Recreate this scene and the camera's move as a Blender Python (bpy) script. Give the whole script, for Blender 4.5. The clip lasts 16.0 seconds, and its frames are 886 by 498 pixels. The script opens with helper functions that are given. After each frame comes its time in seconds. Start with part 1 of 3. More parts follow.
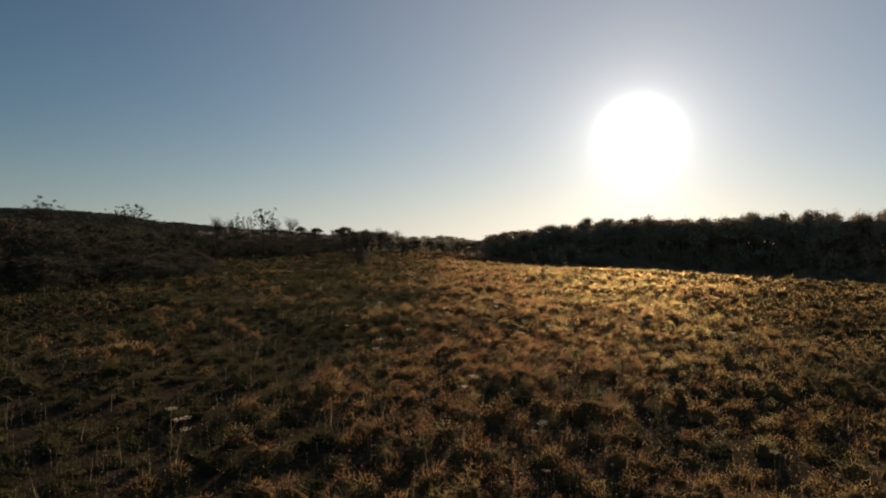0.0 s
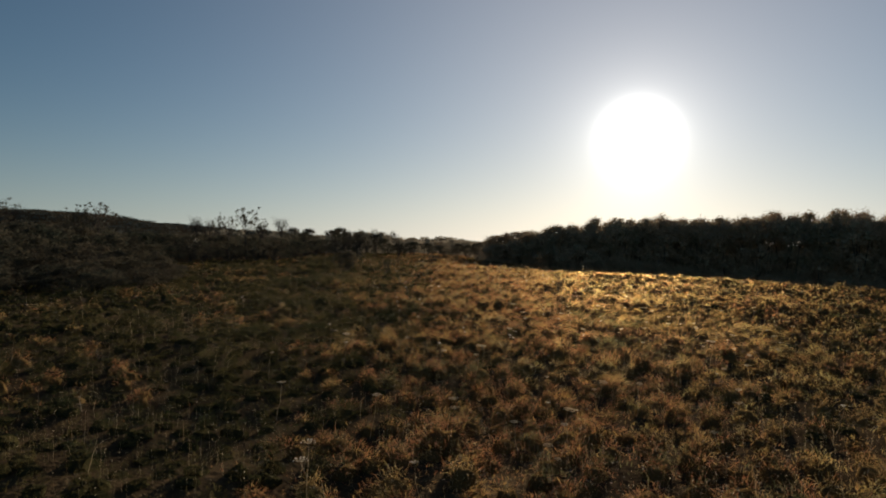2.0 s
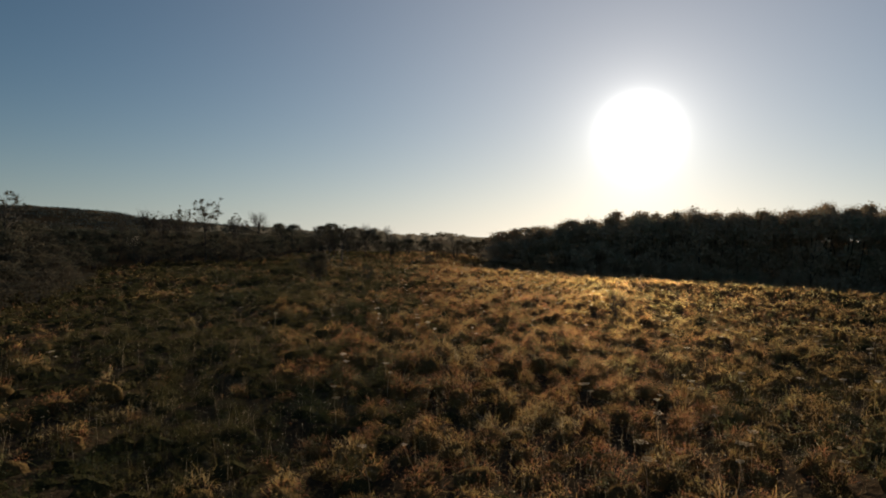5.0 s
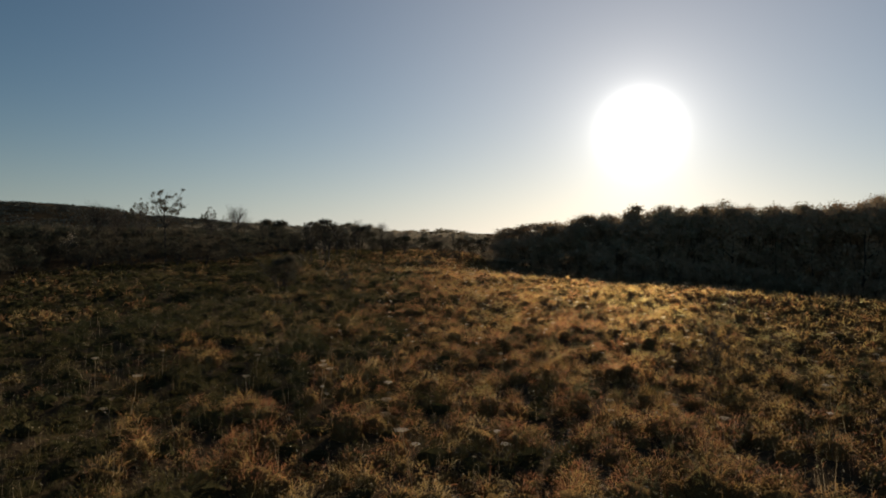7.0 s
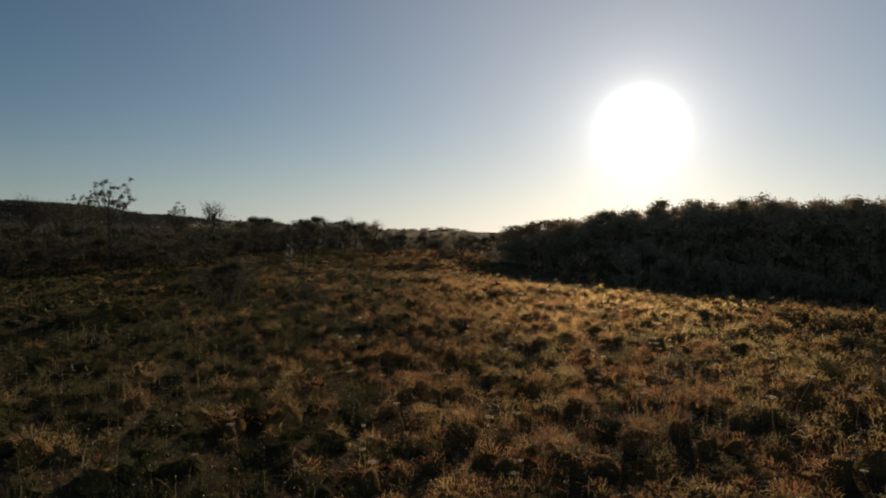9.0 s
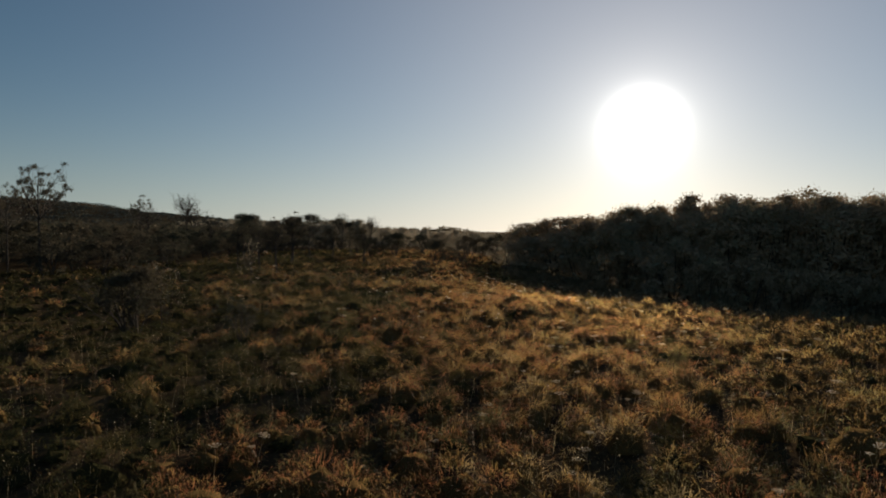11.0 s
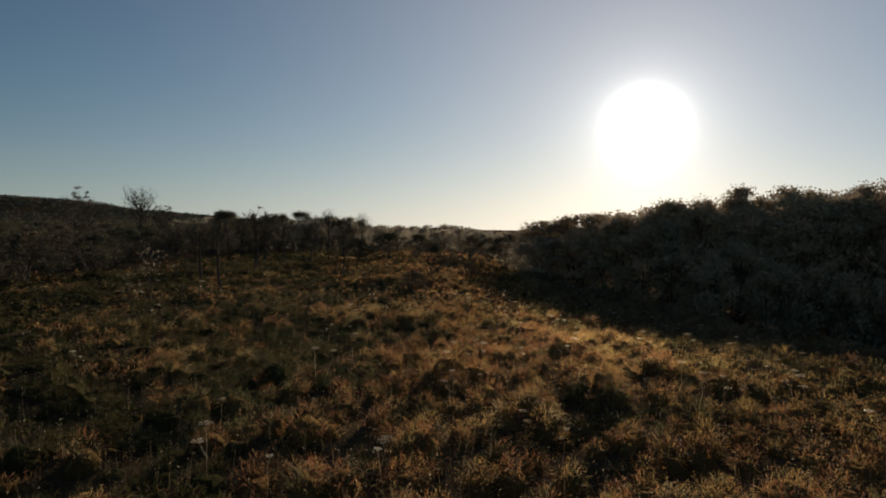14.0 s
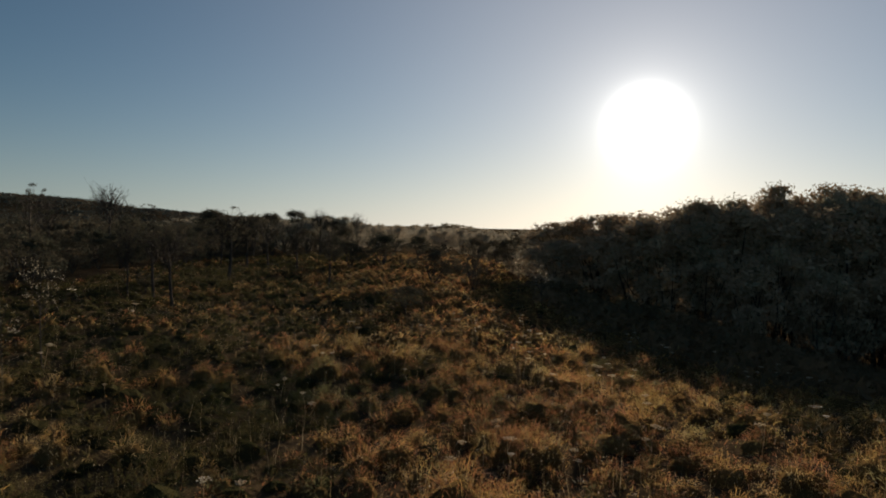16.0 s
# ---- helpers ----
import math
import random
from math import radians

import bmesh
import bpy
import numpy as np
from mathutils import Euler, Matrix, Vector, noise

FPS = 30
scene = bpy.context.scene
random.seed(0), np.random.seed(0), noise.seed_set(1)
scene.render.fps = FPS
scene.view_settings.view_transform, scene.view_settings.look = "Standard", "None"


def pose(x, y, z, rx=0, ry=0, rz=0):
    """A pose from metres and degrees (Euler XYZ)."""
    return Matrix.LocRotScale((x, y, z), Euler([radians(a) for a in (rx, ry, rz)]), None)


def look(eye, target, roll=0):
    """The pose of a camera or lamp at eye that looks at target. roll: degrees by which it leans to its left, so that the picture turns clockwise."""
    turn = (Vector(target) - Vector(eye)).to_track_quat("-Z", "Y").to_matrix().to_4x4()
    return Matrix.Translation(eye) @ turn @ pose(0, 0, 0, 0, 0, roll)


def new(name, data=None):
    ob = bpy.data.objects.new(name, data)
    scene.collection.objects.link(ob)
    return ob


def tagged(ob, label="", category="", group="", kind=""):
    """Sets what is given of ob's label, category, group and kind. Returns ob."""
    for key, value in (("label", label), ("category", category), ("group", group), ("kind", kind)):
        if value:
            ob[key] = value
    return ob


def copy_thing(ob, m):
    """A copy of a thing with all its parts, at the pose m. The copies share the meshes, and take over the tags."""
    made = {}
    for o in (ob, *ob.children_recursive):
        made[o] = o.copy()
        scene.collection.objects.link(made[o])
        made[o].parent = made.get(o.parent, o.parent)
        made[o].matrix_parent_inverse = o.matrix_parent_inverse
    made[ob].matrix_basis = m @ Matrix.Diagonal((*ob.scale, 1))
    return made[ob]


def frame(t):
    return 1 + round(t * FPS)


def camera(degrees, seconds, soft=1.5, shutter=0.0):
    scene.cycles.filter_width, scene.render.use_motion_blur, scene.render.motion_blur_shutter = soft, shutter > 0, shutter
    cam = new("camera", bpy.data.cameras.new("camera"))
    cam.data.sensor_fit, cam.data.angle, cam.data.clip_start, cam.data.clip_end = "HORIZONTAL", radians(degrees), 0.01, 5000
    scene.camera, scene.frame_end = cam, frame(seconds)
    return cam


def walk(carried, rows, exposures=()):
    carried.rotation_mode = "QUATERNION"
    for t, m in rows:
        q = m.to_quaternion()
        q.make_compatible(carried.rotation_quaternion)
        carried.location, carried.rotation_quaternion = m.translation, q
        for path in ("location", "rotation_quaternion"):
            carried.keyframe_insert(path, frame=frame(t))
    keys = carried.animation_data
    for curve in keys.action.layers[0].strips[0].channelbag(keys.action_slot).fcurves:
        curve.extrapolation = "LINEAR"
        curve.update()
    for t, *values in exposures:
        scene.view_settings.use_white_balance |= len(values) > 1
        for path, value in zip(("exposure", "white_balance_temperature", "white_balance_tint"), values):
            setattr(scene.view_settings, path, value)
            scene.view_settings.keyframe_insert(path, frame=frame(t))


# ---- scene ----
cam = camera(70.0, 16.0, soft=1.9)
ROWS = [
    (0.0, 0.0, 0.0, 4.0, 0.013, -0.98, -0.8),
    (0.5, 0.029, 1.895, 4.018, -0.004, -0.958, -0.79),
    (1.0, 0.064, 4.049, 4.043, -0.022, -0.918, -0.78),
    (1.5, 0.118, 6.391, 4.057, -0.026, -0.888, -0.77),
    (2.0, 0.171, 8.887, 4.086, -0.031, -0.901, -0.76),
    (2.5, 0.225, 11.497, 4.107, -0.031, -0.927, -0.73),
    (3.0, 0.271, 14.197, 4.136, -0.031, -0.98, -0.75),
    (3.5, 0.321, 16.969, 4.139, -0.022, -1.015, -0.74),
    (4.0, 0.361, 19.799, 4.154, -0.013, -1.077, -0.73),
    (6.5, 0.575, 34.548, 4.368, 0.057, -1.561, -0.62),
    (7.0, 0.593, 37.646, 4.346, 0.07, -1.614, -0.65),
    (7.5, 0.611, 40.744, 4.332, 0.088, -1.68, -0.65),
    (8.0, 0.636, 43.777, 4.3, 0.101, -1.698, -0.62),
    (8.5, 0.646, 46.712, 4.261, 0.11, -1.706, -0.6),
    (9.0, 0.664, 49.599, 4.221, 0.132, -1.724, -0.61),
    (11.5, 0.764, 62.844, 3.986, 0.351, -1.803, -0.84),
    (12.0, 0.775, 65.243, 3.968, 0.369, -1.839, -0.84),
    (12.5, 0.782, 67.568, 3.961, 0.391, -1.87, -0.81),
    (13.0, 0.782, 69.837, 4.0, 0.417, -1.905, -0.82),
    (13.5, 0.782, 71.999, 4.054, 0.439, -1.909, -0.8),
    (14.0, 0.779, 74.048, 4.136, 0.466, -1.953, -0.81),
    (14.5, 0.771, 75.959, 4.218, 0.492, -1.98, -0.84),
    (15.0, 0.757, 77.781, 4.3, 0.518, -1.989, -0.86),
    (15.5, 0.736, 79.496, 4.396, 0.54, -2.028, -0.86),
    (16.0, 0.721, 81.187, 4.507, 0.571, -2.086, -0.91),
]
walk(cam, [(t, pose(x, y, z, 90 + pitch, roll, yaw)) for t, x, y, z, yaw, pitch, roll in ROWS])

# ---- light ----
SUN_UP, SUN_EAST = radians(8.8), radians(17.05)      # height of the sun, and its bearing from +y towards +x
SUN_WAY = Vector((math.sin(SUN_EAST) * math.cos(SUN_UP), math.cos(SUN_EAST) * math.cos(SUN_UP), math.sin(SUN_UP)))
sun = new("sun", bpy.data.lights.new("sun", "SUN"))
sun.data.energy, sun.data.angle, sun.data.color = 5.4, radians(0.6), (1.0, 0.87, 0.72)
sun.matrix_basis = look(SUN_WAY * 300, (0, 0, 0))
scene.view_settings.exposure = 0.25

world = bpy.data.worlds.new("world")
scene.world = world
world.use_nodes = True
wt = world.node_tree
wt.nodes.clear()


def wnode(kind, operation=""):
    n = wt.nodes.new(kind)
    if operation:
        n.operation = operation
    return n


sky = wnode("ShaderNodeTexSky")
sky.sky_type, sky.sun_disc, sky.sun_elevation, sky.sun_rotation = "NISHITA", False, SUN_UP, SUN_EAST
sky.air_density, sky.dust_density, sky.ozone_density, sky.altitude = 0.85, 0.09, 2.2, 50
# low down the moist air evens the sky out: its colours are those of a few degrees up
way = wnode("ShaderNodeTexCoord")
split = wnode("ShaderNodeSeparateXYZ")
wt.links.new(way.outputs["Generated"], split.inputs[0])
square = wnode("ShaderNodeMath", "MULTIPLY_ADD")
wt.links.new(split.outputs["Z"], square.inputs[0])
wt.links.new(split.outputs["Z"], square.inputs[1])
square.inputs[2].default_value = 0.075 ** 2
root = wnode("ShaderNodeMath", "SQRT")
wt.links.new(square.outputs[0], root.inputs[0])
lifted = wnode("ShaderNodeCombineXYZ")
for axis, socket in (("X", split.outputs["X"]), ("Y", split.outputs["Y"]), ("Z", root.outputs[0])):
    wt.links.new(socket, lifted.inputs[axis])
wt.links.new(lifted.outputs[0], sky.inputs["Vector"])
sky_light = wnode("ShaderNodeBackground")
sky_light.inputs["Strength"].default_value = 0.053
warm = wnode("ShaderNodeMix")
warm.data_type, warm.blend_type = "RGBA", "MULTIPLY"
warm.inputs[0].default_value, warm.inputs[7].default_value = 1.0, (1.035, 1.0, 0.925, 1)
pale = wnode("ShaderNodeHueSaturation")                # moist air takes some of the colour out
pale.inputs["Saturation"].default_value = 1.08
wt.links.new(sky.outputs["Color"], pale.inputs["Color"])
wt.links.new(pale.outputs[0], warm.inputs[6])
wt.links.new(warm.outputs[2], sky_light.inputs["Color"])
# the sun's own disc and aureole, widened to stand in for lens bloom
dot = wnode("ShaderNodeVectorMath", operation="DOT_PRODUCT")
dot.inputs[1].default_value = SUN_WAY
wt.links.new(way.outputs["Generated"], dot.inputs[0])
lift = wnode("ShaderNodeMath", operation="MAXIMUM")
lift.inputs[1].default_value = 0.0
wt.links.new(dot.outputs["Value"], lift.inputs[0])
total = sky_light
for power, strength, colour in ((2000.0, 9.0, (1.0, 0.98, 0.92)), (520.0, 0.32, (1.0, 0.95, 0.86)), (160.0, 0.21, (1.0, 0.93, 0.84)), (22.0, 0.10, (1.0, 0.84, 0.70)), (6.0, 0.175, (1.0, 0.85, 0.76))):
    p = wnode("ShaderNodeMath", operation="POWER")
    p.inputs[1].default_value = power
    wt.links.new(lift.outputs[0], p.inputs[0])
    s = wnode("ShaderNodeMath", operation="MULTIPLY")
    s.inputs[1].default_value = strength
    wt.links.new(p.outputs[0], s.inputs[0])
    g = wnode("ShaderNodeBackground")
    g.inputs["Color"].default_value = (*colour, 1)
    wt.links.new(s.outputs[0], g.inputs["Strength"])
    a = wnode("ShaderNodeAddShader")
    wt.links.new(total.outputs[0], a.inputs[0])
    wt.links.new(g.outputs[0], a.inputs[1])
    total = a
# pale haze that thickens towards the horizon all round
flat = wnode("ShaderNodeMath", "ABSOLUTE")
wt.links.new(split.outputs["Z"], flat.inputs[0])
low = wnode("ShaderNodeMath", "SUBTRACT")
low.inputs[0].default_value = 1.0
wt.links.new(flat.outputs[0], low.inputs[1])
thick = wnode("ShaderNodeMath", "POWER")
thick.inputs[1].default_value = 14.0
wt.links.new(low.outputs[0], thick.inputs[0])
towards = wnode("ShaderNodeMath", "POWER")
towards.inputs[1].default_value = 5.0
wt.links.new(lift.outputs[0], towards.inputs[0])
glow = wnode("ShaderNodeMath", "MULTIPLY_ADD")
glow.inputs[1].default_value, glow.inputs[2].default_value = 0.17, 0.085
wt.links.new(towards.outputs[0], glow.inputs[0])
haze_strength = wnode("ShaderNodeMath", "MULTIPLY")
wt.links.new(thick.outputs[0], haze_strength.inputs[0])
wt.links.new(glow.outputs[0], haze_strength.inputs[1])
haze = wnode("ShaderNodeBackground")
haze.inputs["Color"].default_value = (1.12, 0.56, 0.36, 1)
wt.links.new(haze_strength.outputs[0], haze.inputs["Strength"])
last = wnode("ShaderNodeAddShader")
wt.links.new(total.outputs[0], last.inputs[0])
wt.links.new(haze.outputs[0], last.inputs[1])
total = last
wt.links.new(total.outputs[0], wnode("ShaderNodeOutputWorld").inputs["Surface"])


# ---- materials ----
def ramp_of(nodes, stops):
    r = nodes.new("ShaderNodeValToRGB")
    while len(r.color_ramp.elements) < len(stops):
        r.color_ramp.elements.new(0.5)
    for e, (at, colour) in zip(r.color_ramp.elements, stops):
        e.position, e.color = at, (*colour, 1)
    return r


def plant_material(name, stops, patch=0.35, fine=2.2, through_light=0.45, rough=0.55, island=0.35, sheen=0.3, forward=0.0, spread=1.5):
    """Leaves and blades: colours drift in patches over the ground, vary leaf by leaf, and let light through."""
    m = bpy.data.materials.new(name)
    m.use_nodes = True
    nt = m.node_tree
    n, l = nt.nodes, nt.links
    n.clear()
    geo = n.new("ShaderNodeNewGeometry")
    mixes = []
    for scale in (patch, fine):
        tex = n.new("ShaderNodeTexNoise")
        tex.inputs["Scale"].default_value, tex.inputs["Detail"].default_value = scale, 3
        l.new(geo.outputs["Position"], tex.inputs["Vector"])
        mixes.append(tex)
    both = n.new("ShaderNodeMath")
    both.operation = "ADD"
    l.new(mixes[0].outputs["Fac"], both.inputs[0])
    l.new(mixes[1].outputs["Fac"], both.inputs[1])
    wide = n.new("ShaderNodeMath")
    wide.operation = "MULTIPLY_ADD"
    wide.inputs[1].default_value, wide.inputs[2].default_value = spread, 0.5 - spread - island / 2
    l.new(both.outputs[0], wide.inputs[0])
    value = n.new("ShaderNodeMath")
    value.operation = "MULTIPLY_ADD"
    value.inputs[1].default_value = island
    l.new(geo.outputs["Random Per Island"], value.inputs[0])
    l.new(wide.outputs[0], value.inputs[2])
    ramp = ramp_of(n, stops)
    l.new(value.outputs[0], ramp.inputs[0])
    body = n.new("ShaderNodeBsdfPrincipled")
    body.inputs["Roughness"].default_value = rough
    body.inputs["Specular IOR Level"].default_value = sheen
    l.new(ramp.outputs[0], body.inputs["Base Color"])
    lit = n.new("ShaderNodeBsdfTranslucent")
    l.new(ramp.outputs[0], lit.inputs["Color"])
    mix = n.new("ShaderNodeMixShader")
    mix.inputs[0].default_value = through_light
    l.new(body.outputs[0], mix.inputs[1])
    l.new(lit.outputs[0], mix.inputs[2])
    if forward:                                          # thin wet blades scatter the light onwards
        on = n.new("ShaderNodeBsdfRefraction")
        on.inputs["Roughness"].default_value, on.inputs["IOR"].default_value = 0.7, 1.12
        l.new(ramp.outputs[0], on.inputs["Color"])
        more = n.new("ShaderNodeMixShader")
        more.inputs[0].default_value = forward
        l.new(mix.outputs[0], more.inputs[1])
        l.new(on.outputs[0], more.inputs[2])
        mix = more
    out = n.new("ShaderNodeOutputMaterial")
    l.new(mix.outputs[0], out.inputs["Surface"])
    return m


def solid_material(name, stops, coarse, fine, rough=0.9, bump=0.5, bump_size=0.02):
    """Soil, bark and thatch: two scales of noise, with relief."""
    m = bpy.data.materials.new(name)
    m.use_nodes = True
    nt = m.node_tree
    n, l = nt.nodes, nt.links
    body = n["Principled BSDF"]
    geo = n.new("ShaderNodeNewGeometry")
    a, b = n.new("ShaderNodeTexNoise"), n.new("ShaderNodeTexNoise")
    for tex, scale in ((a, coarse), (b, fine)):
        tex.inputs["Scale"].default_value, tex.inputs["Detail"].default_value = scale, 5
        l.new(geo.outputs["Position"], tex.inputs["Vector"])
    half = n.new("ShaderNodeMix")
    half.inputs[0].default_value = 0.5
    l.new(a.outputs["Fac"], half.inputs[2])
    l.new(b.outputs["Fac"], half.inputs[3])
    ramp = ramp_of(n, stops)
    l.new(half.outputs[0], ramp.inputs[0])
    l.new(ramp.outputs[0], body.inputs["Base Color"])
    body.inputs["Roughness"].default_value = rough
    body.inputs["Specular IOR Level"].default_value = 0.0
    bp = n.new("ShaderNodeBump")
    bp.inputs["Strength"].default_value, bp.inputs["Distance"].default_value = bump, bump_size
    l.new(b.outputs["Fac"], bp.inputs["Height"])
    l.new(bp.outputs[0], body.inputs["Normal"])
    return m


GRASS = plant_material("moor_grass", ((0.05, (0.182, 0.164, 0.069)), (0.22, (0.279, 0.196, 0.0878)), (0.38, (0.401, 0.143, 0.0627)), (0.55, (0.451, 0.217, 0.0919)), (0.72, (0.609, 0.381, 0.114)), (0.86, (0.305, 0.229, 0.0858)), (0.98, (0.56, 0.398, 0.188))), 0.2, 1.3, 0.5, 0.6, 0.4, 0.05, 0.30, 2.3)
# olive rush, kept extra dark to carry the picture's fall-off on the left
DARK_RUSH = plant_material("darkened_rush", ((0.1, (0.0455, 0.0501, 0.0186)), (0.35, (0.0705, 0.0662, 0.0235)), (0.55, (0.116, 0.0742, 0.0279)), (0.75, (0.0992, 0.0888, 0.0279)), (0.95, (0.166, 0.125, 0.0464))), 0.2, 1.1, 0.3, 0.65, 0.5, 0.03, 0.08, 2.1)
BENT = plant_material("bent_grass", ((0.05, (0.195, 0.18, 0.0656)), (0.3, (0.355, 0.203, 0.0765)), (0.55, (0.447, 0.259, 0.0896)), (0.8, (0.516, 0.364, 0.114)), (0.97, (0.481, 0.395, 0.164))), 0.2, 1.3, 0.5, 0.6, 0.45, 0.05, 0.30, 2.2)
THATCH = solid_material("grass_thatch", ((0.3, (0.0697, 0.0434, 0.0164)), (0.5, (0.117, 0.0712, 0.0267)), (0.7, (0.174, 0.111, 0.0438))), 1.2, 25.0, 0.95, 0.8, 0.04)
# olive thatch under the rush, darkened with it for the same fall-off
DARK_THATCH = solid_material("darkened_mossy_thatch", ((0.3, (0.022, 0.0216, 0.00944)), (0.5, (0.0439, 0.0387, 0.0161)), (0.7, (0.0733, 0.0581, 0.0242))), 1.2, 25.0, 0.95, 0.8, 0.04)
SOIL = solid_material("moor_soil", ((0.3, (0.035, 0.025, 0.015)), (0.5, (0.075, 0.05, 0.027)), (0.7, (0.12, 0.082, 0.042))), 0.4, 7.0, 0.95, 0.9, 0.08)
STRAW = plant_material("dry_straw", ((0.3, (0.28, 0.19, 0.09)), (0.7, (0.45, 0.34, 0.19))), 0.5, 3.0, 0.35, 0.45, 0.4)
UMBEL = plant_material("dry_umbel", ((0.3, (0.60, 0.50, 0.36)), (0.7, (0.78, 0.69, 0.54))), 0.5, 3.0, 0.55, 0.6, 0.4, 0.3, 0.2)
BARK = solid_material("bark", ((0.3, (0.035, 0.03, 0.024)), (0.7, (0.10, 0.085, 0.07))), 1.5, 14.0, 0.9, 0.8, 0.02)
# wood leaves paler than real ones: the veiling glare is in their colour
WOOD_LEAF = plant_material("paled_wood_foliage", ((0.15, (0.28, 0.25, 0.16)), (0.4, (0.38, 0.28, 0.175)), (0.62, (0.43, 0.30, 0.19)), (0.85, (0.32, 0.28, 0.175))), 0.08, 0.5, 0.2, 0.9, 0.3, 0.0)
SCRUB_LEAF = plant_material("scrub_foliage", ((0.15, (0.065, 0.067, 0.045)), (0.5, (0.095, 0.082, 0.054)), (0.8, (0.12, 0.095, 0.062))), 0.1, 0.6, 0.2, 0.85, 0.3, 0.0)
BRAMBLE = plant_material("autumn_bramble", ((0.15, (0.12, 0.095, 0.055)), (0.5, (0.17, 0.115, 0.062)), (0.8, (0.21, 0.135, 0.075))), 0.12, 0.8, 0.25, 0.85, 0.35, 0.0)
# far twigs paler than real ones: the distance haze is in the colour
HAZED_LEAF = plant_material("hazed_far_twigs", ((0.15, (0.31, 0.27, 0.19)), (0.5, (0.37, 0.315, 0.225)), (0.8, (0.40, 0.32, 0.22))), 0.03, 0.2, 0.25, 0.85, 0.3, 0.0)
HEATH = plant_material("hill_heath", ((0.2, (0.125, 0.125, 0.095)), (0.6, (0.145, 0.14, 0.108)), (0.85, (0.165, 0.152, 0.118))), 0.01, 0.05, 0.0, 0.9, 0.12, 0.0)
# bright head colour that imitates the sun's glints on dew
GLINT_HEAD = plant_material("glint_seed_head", ((0.3, (0.58, 0.44, 0.26)), (0.7, (0.82, 0.68, 0.44))), 0.5, 3.0, 0.6, 0.3, 0.4, 0.5, 0.6)
STALK = solid_material("dead_stalk", ((0.3, (0.06, 0.04, 0.025)), (0.7, (0.16, 0.10, 0.06))), 3.0, 30.0, 0.8, 0.3, 0.01)
# birch leaves whitened: the glints of the sun are put into their colour
PALE_LEAF = plant_material("birch_leaf", ((0.3, (0.42, 0.34, 0.22)), (0.7, (0.64, 0.55, 0.40))), 0.5, 3.0, 0.5, 0.3, 0.5, 0.5, 0.35)


# ---- the lie of the land ----
def smooth_min(a, b, k):
    h = np.clip(0.5 + 0.5 * (b - a) / k, 0, 1)
    return b + (a - b) * h - k * h * (1 - h)


def ground_z(x, y):
    """The moor is level; it rolls off to a hollow where the wood stands, sinks gently far ahead, and a long hill closes the view."""
    x, y = np.asarray(x, float), np.asarray(y, float)
    d = smooth_min((x + y) / 1.414 - 68.5, x + 4.0, 4.0)
    d = np.clip(d, 0, None)
    roll = np.where(d < 22, 0.0068 * d * d, 3.29 + 0.299 * (d - 22))
    z = -9.0 * np.tanh((roll / 9.0) ** 1.5) ** (2 / 3)
    far = np.clip(y - 165, 0, None)
    z = z - 5.0 * np.tanh(far * 0.02 / 5.0)
    z = z + 0.10 * np.sin(x * 0.31 + 1.3 * np.sin(y * 0.17)) + 0.08 * np.sin(y * 0.43 + 0.9 * np.sin(x * 0.21 + 2))
    near = np.exp(-((x / 60) ** 2)) * np.exp(-(((y - 70) / 90) ** 2))
    z = z + near * 0.09 * (np.sin(x * 1.9 + 2.1 * np.sin(y * 0.7)) + np.sin(y * 2.3 + 1.7 * np.sin(x * 0.9)))
    ridge = 32 * np.exp(-(((x + 540) / 200) ** 2)) + 12 * np.exp(-(((x + 300) / 260) ** 2)) + 12.5 * np.exp(-(((x - 160) / 190) ** 2))
    ridge = ridge + 1.2 * np.sin(x * 0.021) + 0.7 * np.sin(x * 0.057 + 1)
    return z + ridge * np.exp(-(((y - 820) / 210) ** 2)) + np.where(y > 820, 3.0 * np.tanh((y - 820) / 900), 0)


def gz(x, y):
    return float(ground_z(x, y))


# ---- mesh helpers ----
def tri_mesh(name, verts, tris, materials, index=None, smooth=False):
    me = bpy.data.meshes.new(name)
    me.vertices.add(len(verts))
    me.vertices.foreach_set("co", np.asarray(verts, np.float32).ravel())
    me.loops.add(3 * len(tris))
    me.loops.foreach_set("vertex_index", np.asarray(tris, np.int32).ravel())
    me.polygons.add(len(tris))
    me.polygons.foreach_set("loop_start", np.arange(0, 3 * len(tris), 3, dtype=np.int32))
    for mat in materials:
        me.materials.append(mat)
    if index is not None:
        me.polygons.foreach_set("material_index", np.asarray(index, np.int32))
    me.polygons.foreach_set("use_smooth", np.full(len(tris), smooth) if index is None else np.asarray(index) == 1)
    me.update(calc_edges=True)
    return me


def part(name, me, parent, label=""):
    ob = new(name, me)
    ob.parent = parent
    return tagged(ob, label)


def scatter(proto, poses):
    for m in poses[1:]:
        copy_thing(proto, m)
    proto.matrix_basis = poses[0]


def stand(x, y, turn, size, tall=None, sink=0.05):
    """A pose on the ground, turned and scaled."""
    return Matrix.Translation((x, y, gz(x, y) - sink)) @ Matrix.Rotation(turn, 4, "Z") @ Matrix.Diagonal((size, size, tall or size, 1))


